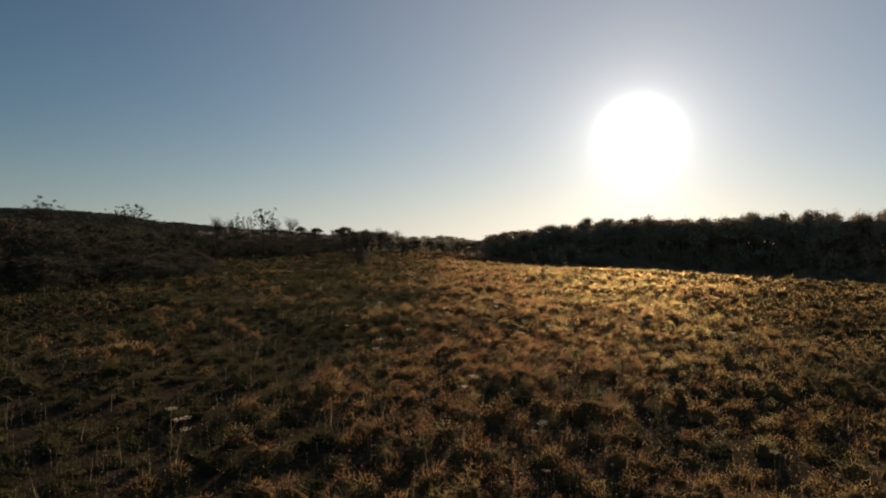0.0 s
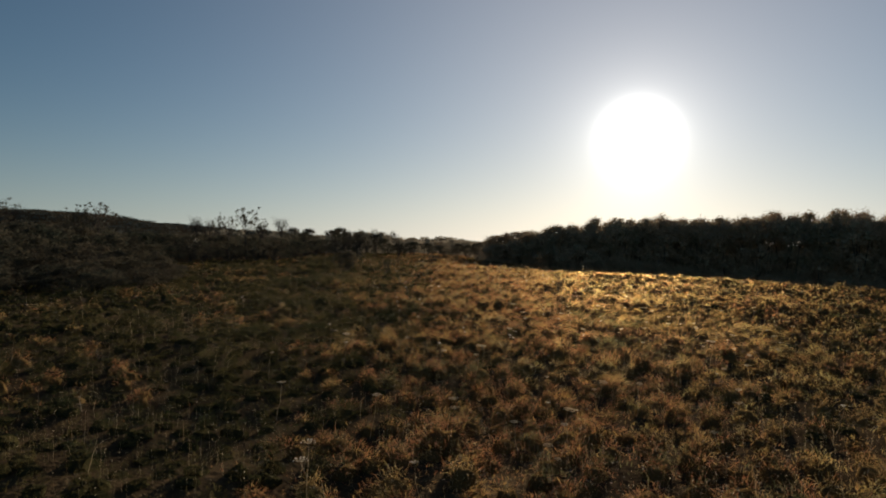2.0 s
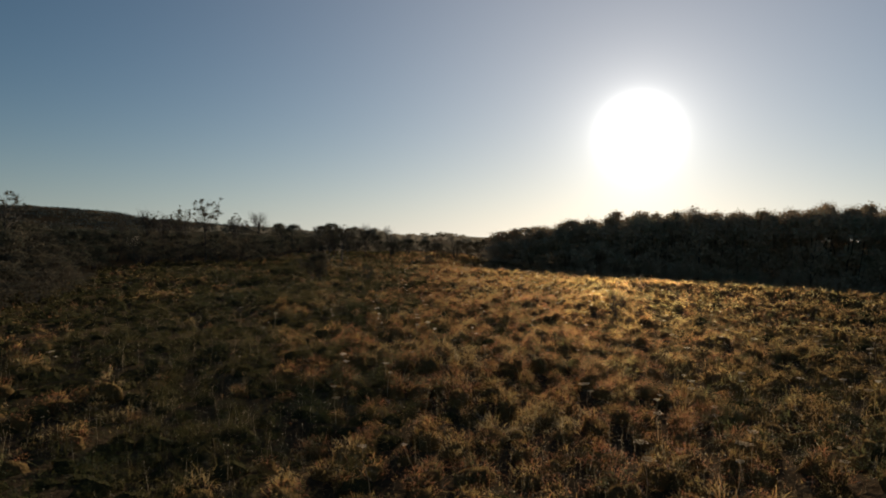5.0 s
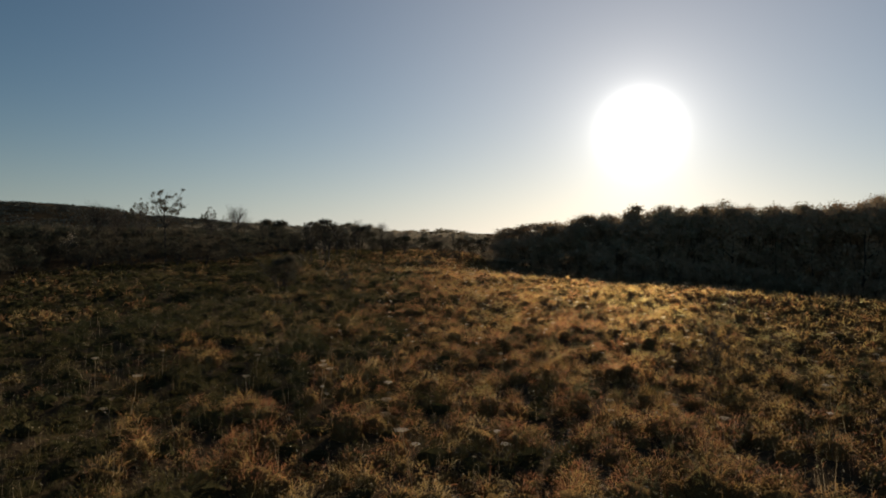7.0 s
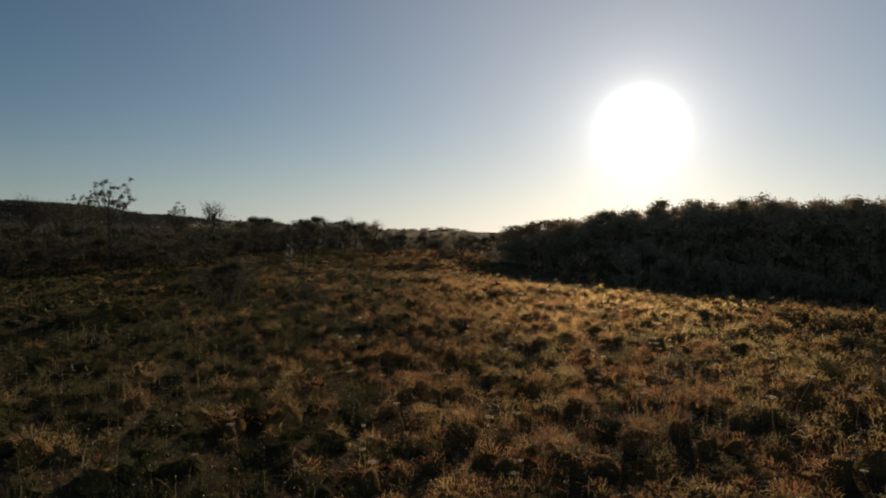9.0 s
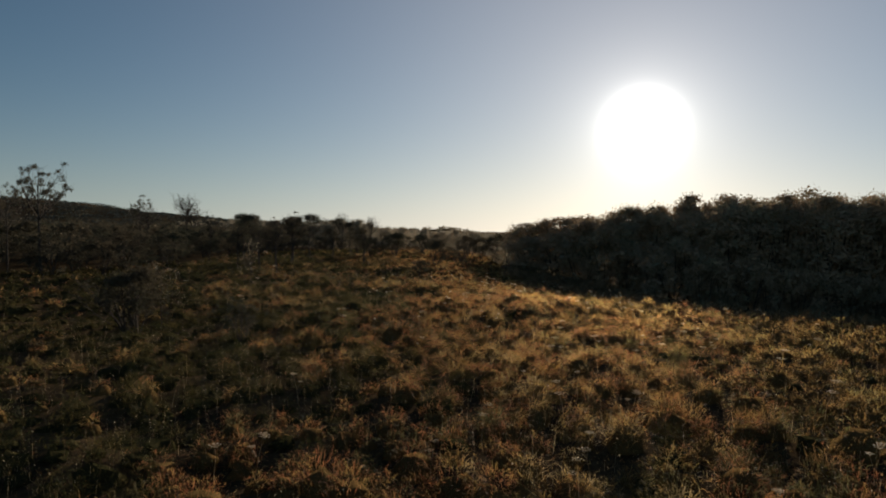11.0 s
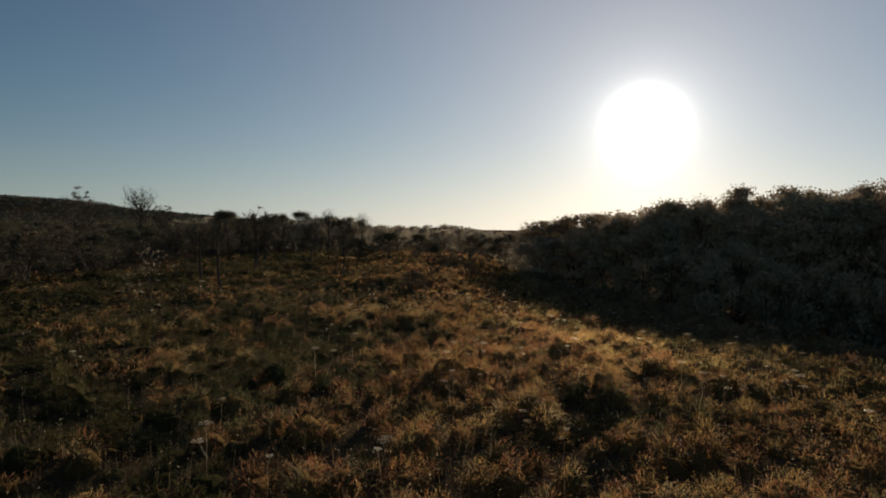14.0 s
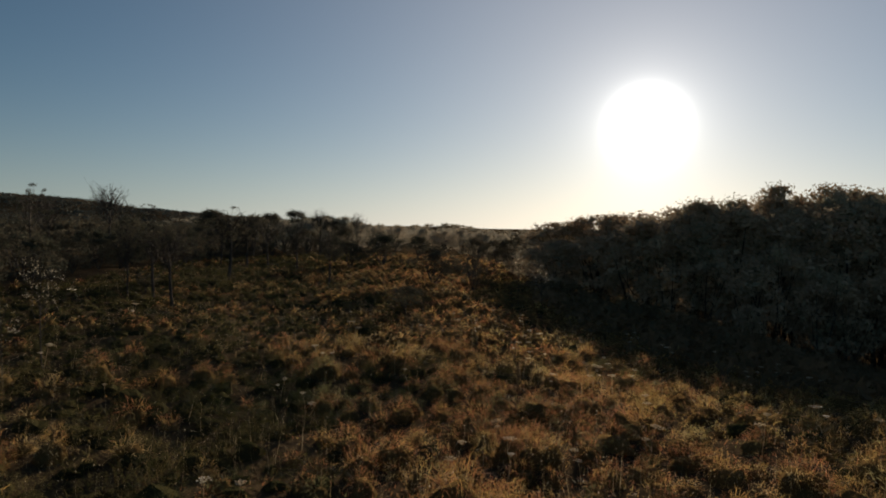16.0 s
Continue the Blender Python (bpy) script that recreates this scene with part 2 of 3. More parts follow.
def tubes(segments, sides=5):
    """Tapered round limbs from (start, end, start radius, end radius)."""
    V, T = [], []
    for a, b, ra, rb in segments:
        a, b = np.asarray(a, float), np.asarray(b, float)
        way = b - a
        way = way / (np.linalg.norm(way) + 1e-9)
        side = np.cross(way, (0.31, 0.72, 0.2))
        side = side / (np.linalg.norm(side) + 1e-9)
        up = np.cross(way, side)
        k = len(V)
        for c, r in ((a, ra), (b, rb)):
            for i in range(sides):
                t = 2 * math.pi * i / sides
                V.append(c + r * (math.cos(t) * side + math.sin(t) * up))
        for i in range(sides):
            j = (i + 1) % sides
            T += [(k + i, k + j, k + sides + j), (k + i, k + sides + j, k + sides + i)]
    return np.array(V), np.array(T)


def leaves(rng, centres, spread, count, size):
    """Small pointed leaves (a triangle each) strewn round the centres."""
    centres = np.asarray(centres, float)
    c = centres[rng.integers(0, len(centres), count)]
    off = rng.normal(size=(count, 3))
    off *= (rng.uniform(0, 1, (count, 1)) ** 0.42) / np.linalg.norm(off, axis=1)[:, None] * np.asarray(spread)
    p = c + off
    u = rng.normal(size=(count, 3))
    u /= np.linalg.norm(u, axis=1)[:, None]
    w = np.cross(u, rng.normal(size=(count, 3)))
    w /= np.linalg.norm(w, axis=1)[:, None]
    s = size * rng.uniform(0.6, 1.4, (count, 1))
    V = np.stack([p - u * s * 0.5, p + w * s * 0.4, p + u * s * 0.5], 1).reshape(-1, 3)
    T = np.arange(3 * count).reshape(-1, 3)
    return V, T


def clumps_of(rng, centres, spread, count, size, heart):
    """Clumps of leaves; heart: how far their inner mass of larger, darker-lying leaves reaches."""
    V, T = leaves(rng, centres, spread, count, size)
    if heart:
        V2, T2 = leaves(rng, centres, np.asarray(spread) * heart, 34 * len(centres), float(np.max(spread)) * 0.38)
        V, T = np.vstack([V, V2]), np.vstack([T, T2 + len(V)])
    return V, T


def crown_plant(name, label, category, group, seed, height, wide, foot, count, clump, leaf_count, leaf, mat, stems, limbs, radius, crown_name):
    """A leafy tree or bush at its true size: stems, limbs that reach into the crown, and a crown of leafy clumps in a rounded, uneven hull."""
    rng = np.random.default_rng(seed)
    mid, half = (height + foot) / 2, (height - foot) / 2 - clump * 0.6

    def hull_points(n, low, inside):
        h = rng.uniform(low, 1, n)
        a = rng.uniform(0, 2 * math.pi, n)
        round_off = np.where(h > 0, 2.3, 4.5)
        r = (1 - np.abs(h) ** round_off) ** (1 / round_off) * wide * (1 + 0.16 * np.sin(3 * a + seed)) * rng.uniform(0, 1, n) ** inside
        return np.stack([r * np.cos(a), r * np.sin(a), mid + half * h * (1 - 0.25 * np.clip(r / wide, 0, 1) ** 2)], 1)

    centres = np.vstack([hull_points(count * 2 // 3, -1, 0.4), hull_points(count - count * 2 // 3, 0.6, 0.5)])
    centres[:, 2] = np.maximum(centres[:, 2], clump * 0.6)
    V, T = np.zeros((0, 3)), np.zeros((0, 3), int)
    for c in centres:
        size = clump * rng.uniform(0.65, 1.35)
        v, t = clumps_of(rng, c[None], (size, size, size * 0.75), max(8, int(leaf_count / count * (size / clump) ** 2)), leaf, 0.85 if c[2] < mid + half * 0.35 else 0.6)
        V, T = np.vstack([V, v]), np.vstack([T, t + len(V)])
    v, t = leaves(rng, hull_points(leaf_count // 3, -0.6, 0.25), (clump * 0.3, clump * 0.3, clump * 0.22), leaf_count // 3, leaf)
    V, T = np.vstack([V, v]), np.vstack([T, t + len(V)])
    V[:, 2] = np.maximum(V[:, 2], 0.03)
    segs = []
    for i in range(stems):
        a = rng.uniform(0, 6.28)
        p = np.zeros(3)
        lean = 0.04 if stems == 1 else 0.35
        for k in range(4):
            q = p + np.array((lean * math.cos(a) + rng.normal(0, 0.05), lean * math.sin(a) + rng.normal(0, 0.05), 1)) * height * 0.18
            segs.append((p, q, radius * (1 - 0.2 * k), radius * (0.8 - 0.2 * k)))
            for c in centres[rng.integers(0, count, limbs)]:
                bow = (p + c) / 2 + np.array((0, 0, -0.08 * height))
                bow[2] = max(bow[2], p[2])
                segs.append((p, bow, radius * 0.4, radius * 0.28))
                segs.append((bow, c, radius * 0.28, radius * 0.1))
            p = q
    thing = tagged(new(name), label, category, group)
    v, t = tubes(segs, 4)
    part("trunk", tri_mesh("trunk", v, t, [BARK], smooth=True), thing)
    part(crown_name, tri_mesh(crown_name, V, T, [mat]), thing)
    return thing


def fan_tree(name, label, category, group, seed, height, wide, foot, boughs, twigs, radius, mat, clumps, per, leaf, clump, crown_name="crown", stems=1):
    """A slender tree at its true size: one leader or several stems, boughs that sweep out and up to a rounded crown, twigs between, and leaf clumps at some twig ends."""
    rng = np.random.default_rng(seed)
    segs, thin, tips = [], [], []
    mid, half = height * (1 + foot) / 2, height * (1 - foot) / 2

    def bow(a, b, sag, ra, rb, n, to):
        c = (a + b) / 2 + np.array(((b - a)[0], (b - a)[1], 0)) * sag + rng.normal(0, 0.03, 3) * np.linalg.norm(b - a)
        line = [(1 - t) ** 2 * a + 2 * t * (1 - t) * c + t * t * b for t in np.linspace(0, 1, n + 1)]
        for k in range(n):
            to.append((line[k], line[k + 1], ra + (rb - ra) * k / n, ra + (rb - ra) * (k + 1) / n))
        return line

    leaders = []
    for s in range(stems):
        a = 6.28 * s / stems + rng.uniform(0, 0.8)
        r = 0.0 if stems == 1 else wide * 0.62
        end = np.array((r * math.cos(a), r * math.sin(a), height * (0.8 if stems == 1 else rng.uniform(0.6, 0.85)))) + np.append(rng.normal(0, 0.02, 2), 0) * height
        leaders.append(bow(np.zeros(3), end, 0.0, radius, radius * 0.3, 6, segs))
    for i in range(boughs):
        line = leaders[i % len(leaders)]
        a = i * 2.4 + rng.normal(0, 0.3)
        rise = rng.uniform(-0.25, 1.0)
        out = math.sqrt(max(0.0, 1 - rise * rise)) * wide * rng.uniform(0.75, 1.1)
        end = np.array((out * math.cos(a), out * math.sin(a), mid + half * rise * rng.uniform(0.85, 1.0)))
        if stems > 1:
            end[:2] = end[:2] * 0.8 + line[-1][:2] * 0.4
        z = min(max(end[2] - 0.9 * out - 0.12 * height, foot * height * 0.9), height * 0.7)
        k = min(5, max(0, int(z / line[-1][2] * 6)))
        start = line[k] + (line[k + 1] - line[k]) * min(1, max(0, z / line[-1][2] * 6 - k))
        branch = bow(start, end, 0.12, radius * 0.36, radius * 0.1, 4, thin)
        for j in range(twigs * 2):
            at = branch[1 + j % 4]
            tip = end * 0.55 + at * 0.45 + rng.normal(0, 0.2, 3) * wide * np.array((1, 1, 0.8)) + np.array((0, 0, 0.10 * wide))
            twig = bow(at, tip, 0.08, radius * 0.16, radius * 0.07, 2, thin)
            tips.append(tip)
            for q in range(twigs):
                fine = tip + rng.normal(0, 0.16, 3) * wide + np.array((0, 0, 0.08 * wide))
                thin.append((twig[1 + q % 2], fine, radius * 0.09, radius * 0.05))
                tips.append(fine)
        tips.append(end)
    thing = tagged(new(name), label, category, group)
    V, T = tubes(segs, 6)
    V2, T2 = tubes(thin, 3)
    part("trunk", tri_mesh("trunk", np.vstack([V, V2]), np.vstack([T, T2 + len(V)]), [BARK], smooth=True), thing)
    if clumps:
        tips = np.array(tips)
        centres = tips[rng.permutation(len(tips))[:clumps]]
        V, T = clumps_of(rng, centres, (clump, clump, clump * 0.8), clumps * per, leaf, 0.45 if per > 10 else 0.0)
        part(crown_name, tri_mesh(crown_name, V, T, [mat]), thing)
    return thing


# ---- ground: one sheet to the horizon ----
def spaced(edges):
    out = []
    for a, b, step in edges:
        out += list(np.arange(a, b, step))
    return np.array(out + [edges[-1][1]])


xs = spaced(((-4500, -1200, 300), (-1200, -120, 30), (-120, -40, 4), (-40, -14, 1.4), (-14, 14, 0.8), (14, 60, 1.4), (60, 140, 5), (140, 1200, 40), (1200, 4501, 300)))
ys = spaced(((-1500, -60, 120), (-60, 4, 4), (4, 120, 0.85), (120, 200, 2.0), (200, 400, 10), (400, 1200, 25), (1200, 4800, 300)))
X, Y = np.meshgrid(xs, ys)
V = np.stack([X, Y, ground_z(X, Y)], -1).reshape(-1, 3)
k = (np.arange(len(ys) - 1)[:, None] * len(xs) + np.arange(len(xs) - 1)[None, :]).ravel()
T = np.concatenate([np.stack([k, k + 1, k + len(xs) + 1], 1), np.stack([k, k + len(xs) + 1, k + len(xs)], 1)], 0)
tagged(new("ground", tri_mesh("ground", V, T, [SOIL], smooth=True)), "dark peaty moorland soil under rough brown grass", "ground", kind="structure")


# ---- tussock grass ----
def tussocks(name, label, seed, x0, x1, y0, y1, step, blades, width, sides, keep, sward, mounds=()):
    """Shaggy tussocks: from each heart of dead thatch the blades rise, arch over and hang down outside, with a short sward between."""
    rng = np.random.default_rng(seed)
    gx, gy = np.meshgrid(np.arange(x0, x1, step), np.arange(y0, y1, step))
    gx[1::2] += step / 2
    cx = gx.ravel() + rng.uniform(-0.42, 0.42, gx.size) * step
    cy = gy.ravel() + rng.uniform(-0.42, 0.42, gx.size) * step
    ok = keep(cx, cy)
    cx, cy = cx[ok], cy[ok]
    n = len(cx)
    big = rng.uniform(0, 1, n) ** 1.7 * np.clip(0.3 + (cy - 12) / 45, 0.3, 1)     # smaller where the path begins
    for x, y in mounds:                                  # a few outsized tussocks
        big[np.argmin((cx - x) ** 2 + (cy - y) ** 2)] = 1.5
    rad = (0.24 + 0.22 * big) * step / 0.66
    tall = 0.36 + 0.50 * big + rng.uniform(-0.06, 0.06, n)
    tall = tall * (1 + 0.28 * np.sin(cx * 1.6 + 1.4 * np.sin(cy * 0.8)) * np.sin(cy * 1.35 + 1.1 * np.sin(cx * 0.6)))
    cz = ground_z(cx, cy)

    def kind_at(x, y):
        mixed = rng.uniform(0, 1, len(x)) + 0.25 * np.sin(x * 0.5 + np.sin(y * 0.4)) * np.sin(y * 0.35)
        # dark rush thickens westward: olive growth plus vignetting put into the colour
        dark_share = 1 - 0.8 * np.clip((y - 78) / 60, 0, 1) * np.clip((x + 15) / 10, 0, 1)
        rushy = mixed < np.clip((0.8 - x) / 6, 0.06, 0.92) * dark_share
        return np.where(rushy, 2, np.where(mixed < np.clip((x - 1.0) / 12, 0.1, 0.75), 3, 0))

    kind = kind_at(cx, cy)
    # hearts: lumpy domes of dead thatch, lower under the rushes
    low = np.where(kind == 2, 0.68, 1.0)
    m = sides
    ang = np.arange(m) * 2 * math.pi / m
    rings = []
    for wide, up in ((0.88, -0.15), (0.72, 0.19), (0.50, 0.34)):
        r = rad[:, None] * wide * rng.uniform(0.6, 1.25, (n, m))
        rings.append(np.stack([cx[:, None] + r * np.cos(ang + wide * 3), cy[:, None] + r * np.sin(ang + wide * 3), cz[:, None] + (tall * low)[:, None] * up * rng.uniform(0.6, 1.3, (n, m))], -1))
    top = np.stack([cx, cy, cz + tall * low * rng.uniform(0.32, 0.40, n)], -1)[:, None, :]
    DV = np.concatenate(rings + [top], 1).reshape(-1, 3)
    i = np.arange(m)
    j = (i + 1) % m
    one = np.concatenate([np.stack([r * m + i, r * m + j, r * m + m + j], 1) for r in range(2)] + [np.stack([r * m + i, r * m + m + j, r * m + m + i], 1) for r in range(2)] + [np.stack([2 * m + i, 2 * m + j, np.full(m, 3 * m)], 1)], 0)
    DT = (np.arange(n)[:, None, None] * (3 * m + 1) + one[None]).reshape(-1, 3)
    # blades all over the dome: root, bend and tip, widest at the bend
    per = np.maximum(6, (blades * (rad * 0.66 / step / 0.3) ** 1.7).astype(int))
    owner = np.repeat(np.arange(n), per)
    b = len(owner)
    a = rng.uniform(0, 2 * math.pi, b)
    out = np.stack([np.cos(a), np.sin(a), np.zeros(b)], 1)
    up = rng.uniform(0, 1, b) ** 0.9                         # 0 at the foot, 1 on the top
    ring = np.sqrt(1 - (0.97 * up) ** 2)
    root = np.stack([cx[owner], cy[owner], cz[owner]], 1) + out * (rad[owner] * ring * rng.uniform(0.4, 0.9, b))[:, None]
    root[:, 2] += tall[owner] * 0.56 * up
    axis = out * (0.6 * ring)[:, None] + np.array((0.0, 0.0, 0.72)) + rng.normal(0, 0.36, (b, 3))
    axis /= np.linalg.norm(axis, axis=1)[:, None]
    L = (0.08 + 0.19 * tall[owner]) * rng.uniform(0.45, 1.4, b) * np.where(rng.uniform(0, 1, b) < 0.06, 1.5, 1.0)
    bend = root + axis * (L * 0.6)[:, None]
    droop = axis * 0.8 + out * (0.5 * ring)[:, None] - np.array((0.0, 0.0, 0.6)) * (0.3 + ring[:, None]) + rng.normal(0, 0.3, (b, 3))
    tip = bend + droop * (L * 0.55)[:, None]
    bits = rng.uniform(0, 1, b) < 0.5                     # withered scraps and broken blades caught in the tops
    scrap = rng.normal(0, 1, (b, 3))
    scrap *= ((0.02 + 3 * width) * rng.uniform(0.5, 1.5, b) / np.linalg.norm(scrap, axis=1))[:, None]
    root = np.where(bits[:, None], bend - scrap, root)
    tip = np.where(bits[:, None], bend + scrap, tip)
    t = a + math.pi / 2 + rng.normal(0, 0.7, b)
    side = np.stack([np.cos(t), np.sin(t), rng.normal(0, 0.3, b)], 1) * (width * rng.uniform(0.6, 1.5, b) * np.where(bits, 2.2, 1.0))[:, None]
    BV = np.stack([root, bend - side, bend + side, tip], 1).reshape(-1, 3)
    BT = (np.arange(b)[:, None, None] * 4 + np.array([(0, 2, 1), (1, 2, 3)])[None]).reshape(-1, 3) + len(DV)
    whole = np.stack([np.ones(b, bool), ~bits], 1).ravel()     # a scrap is half a blade
    BT = BT[whole]

    # short sward and litter over the ground between
    m = int(sward * (x1 - x0) * (y1 - y0))
    sx, sy = rng.uniform(x0, x1, m), rng.uniform(y0, y1, m)
    ok = keep(sx, sy)
    sx, sy = sx[ok], sy[ok]
    m = len(sx)
    lean = rng.normal(0, 0.6, (m, 3)) + np.array((0, 0, 0.3))
    lean *= ((0.05 + 4 * width) * rng.uniform(0.5, 2.0, m) / np.linalg.norm(lean, axis=1))[:, None]
    lean[:, 2] = np.abs(lean[:, 2])
    t = rng.uniform(0, math.pi, m)
    foot = np.stack([sx, sy, ground_z(sx, sy) + rng.uniform(0, 0.05, m)], 1)
    side = np.stack([np.cos(t), np.sin(t), np.zeros(m)], 1) * ((0.006 + width) * rng.uniform(0.6, 1.4, m))[:, None]
    SV = np.stack([foot - side, foot + side, foot + lean], 1).reshape(-1, 3)
    ST = np.arange(3 * m).reshape(-1, 3) + len(DV) + len(BV)
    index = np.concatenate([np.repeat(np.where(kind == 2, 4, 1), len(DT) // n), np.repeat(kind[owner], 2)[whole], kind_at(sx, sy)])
    me = tri_mesh(name, np.vstack([DV, BV, SV]), np.vstack([DT, BT, ST]), [GRASS, THATCH, DARK_RUSH, BENT, DARK_THATCH], index)
    return tagged(new(name, me), label, "grass", kind="stuff")


def scrub_edge(y):
    """Where the scrub begins, to the west of the moor."""
    return -33 + 4 * np.sin(y * 0.11) + np.clip(y - 125, 0, None) * 0.25 + np.clip(y - 165, 0, None) * 0.5


def moor(x, y):
    """Where the open moor lies: in front of the scrub and of the wood."""
    edge = 149 - 17 * (1 - np.exp(-np.clip(x - 9, 0, 90) / 9)) - np.clip(x - 48, 0, None) * 0.95
    hollow = smooth_min((x + y) / 1.414 - 68.5, x + 4.0, 4.0) > 26
    return (x > np.where(y < 40, -76, scrub_edge(y))) & ~(hollow & (y < 135)) & ((y < edge) & (x + y < 175) | (x < 8) & (y < 204))


def corridor(x, y):
    return (np.abs(x) < 7.4 + 1.0 * np.sin(y * 1.1) + 0.7 * np.sin(y * 2.7 + x)) & (y < 104 + 3 * np.sin(x * 1.3))


inner = lambda x, y: moor(x, y) & corridor(x, y)
flank = lambda x, y: moor(x, y) & (np.abs(x) < 14.5 + np.sin(y * 0.9)) & (y < 104) & (np.abs(x) < 0.75 * y + 3) & ~corridor(x, y)
middle = lambda x, y: moor(x, y) & (np.abs(x) < 24) & (y < 140) & ~corridor(x, y) & ~flank(x, y)
outer = lambda x, y: moor(x, y) & ~((np.abs(x) < 24) & (y < 140)) & (np.abs(x) < 75)
tussocks("tussock_grass", "dense russet and golden tussock grass on the moor", 11, -10, 10, 7, 108, 0.68, 190, 0.0034, 6, inner, 75, ((3.3, 77.8), (5.6, 49.0), (-4.2, 53.0), (-1.0, 33.0), (4.6, 96.5), (-5.0, 70.0), (1.2, 58.5), (-3.4, 90.5), (-2.6, 81.0), (0.9, 90.2), (5.0, 72.5), (-1.6, 64.0), (2.2, 44.0), (-4.8, 38.0), (4.4, 30.0), (0.4, 21.0), (-3.0, 15.0), (3.2, 14.0)))
tussocks("tussock_grass", "russet and straw-coloured tussock grass beside the path", 15, -17, 17, 6, 106, 0.70, 96, 0.0052, 5, flank, 40)
tussocks("tussock_grass", "russet tussock grass stretching over the open moor", 12, -25, 25, 6, 141, 0.74, 27, 0.0115, 5, middle, 5)
tussocks("tussock_grass", "distant brown tussock grass before scrub and wood", 13, -76, 76, 7, 205, 1.0, 13, 0.025, 5, outer, 2)
tussocks("tussock_grass", "brown tussock grass behind the start of the path", 14, -76, 76, -40, 7, 1.3, 12, 0.03, 5, lambda x, y: y < 6.5, 3)


# ---- the wood in the hollow ----
wood_kinds = [crown_plant("wood_tree", "dense dark autumn broadleaf tree in a shaded wood", "tree", "trees of the wood", 100 + i, 14.0, 3.2, 0.4, 50, 1.3, 3500, 0.24, WOOD_LEAF, 1, 2, 0.2, "crown") for i in range(5)]
spots = [[] for _ in wood_kinds]
rng = np.random.default_rng(5)


def crown_reach(thing):
    me = [c for c in thing.children if c.name.startswith(("crown", "foliage"))][-1].data
    return max(v.co.z for v in me.vertices)


reach = [crown_reach(k) for k in wood_kinds]


def wood_front(x):
    return 148 - 17 * (1 - math.exp(-(x - 9) / 9)) - max(0, x - 48) * 0.95


def wood_top(x):
    return 3.9 + 6.3 * (1 - math.exp(-(x - 9) / 17))


for row in range(5):
    x = (11.5, 13.0, 11.5, 34.0, 36.0)[row]
    while x < 100:
        y = wood_front(x) + row * 5.5 + rng.uniform(-1.5, 1.5)
        i = int(rng.integers(0, len(wood_kinds)))
        top = wood_top(x) + 0.15 * min(1, max(0, (x - 14) / 12)) + rng.uniform(-0.75, 0.75) * min(1, (x - 6) / 22) - (1.2, 0, 0, 0.6, 1.0)[row]
        tall = (top - gz(x, y)) / reach[i]
        spots[i].append(stand(x, y, rng.uniform(0, 6.28), rng.uniform(1.0, 1.4), tall))
        x += rng.uniform(3.0, 3.9)
for kind, poses in zip(wood_kinds, spots):
    scatter(kind, poses)

# ---- scrub ----
scrub_kinds = [crown_plant("scrub_bush", "dark leafy thicket bush on the moor edge", "shrub", "scrub thicket", 200 + i, 4.2, 1.8, 0.1, 16, 0.74, 470, 0.2, SCRUB_LEAF, 3, 1, 0.06, "foliage") for i in range(4)]
reach_s = [crown_reach(k) for k in scrub_kinds]
spots = [[] for _ in scrub_kinds]


brown = crown_plant("scrub_bush", "brown twiggy half-bare thicket bush beyond the moor, paled for haze", "shrub", "brown far thicket", 210, 4.2, 1.8, 0.1, 22, 0.65, 1000, 0.2, HAZED_LEAF, 3, 1, 0.06, "foliage")
scrub_kinds.append(brown)
reach_s.append(crown_reach(brown))
spots.append([])


def bush(x, y, top, wide=None, kind=None):
    i = len(scrub_kinds) - 1 if kind else int(rng.integers(0, len(scrub_kinds) - 1))
    tall = top / reach_s[i]
    spots[i].append(stand(x, y, rng.uniform(0, 6.28), (wide or 1.0) * (0.35 + 0.65 * tall), tall))


for y in np.arange(40, 176, 4.2):                      # along the moor's edge, and behind it
    for row in range(5):
        x = float(scrub_edge(y)) - 2 - row * 5.0 + rng.uniform(-1.5, 1.5)
        bush(x, y + rng.uniform(-1.8, 1.8), ((3.0, 4.4, 5.0, 5.4, 5.4) if y < 108 else (3.0, 3.8, 4.2, 4.4, 4.4) if y < 122 else (2.8, 3.3, 3.5, 3.7, 3.7))[row] + rng.uniform(-0.7, 0.8), 1.2)
for x in np.arange(-34, 17, 4.2):                       # across the far end
    for row in range(3):
        bush(x + rng.uniform(-1.5, 1.5), (204 if x > -14 else 186) + row * 6 - 0.25 * x + rng.uniform(-2, 2), 4.4 + 0.04 * abs(x) + (0.8 if -28 < x < -15 else 0) + rng.uniform(-0.8, 0.8), 1.15, brown)
for x, y, top in ((-27, 44, 1.3), (-24, 50, 1.2), (-22.5, 57, 1.3), (-26, 58, 1.7), (-29, 50, 1.9), (-25, 66, 1.2), (-28, 72, 1.5), (-12, 152, 3.2), (-1.4, 113.5, 1.5)):
    bush(x, y, top)
for x in np.arange(-41, -21, 2.7):                      # a low dark thicket reaching out into the moor
    for y in np.arange(43, 78, 3.1):
        u, v = x + rng.uniform(-1, 1), y + rng.uniform(-1.2, 1.2)
        if ((u + 32) / 9.5) ** 2 + ((v - 60) / 17) ** 2 < 1:
            bush(u, v, 1.5 - 0.06 * (u + 22) + rng.uniform(-0.4, 0.4), 1.5)
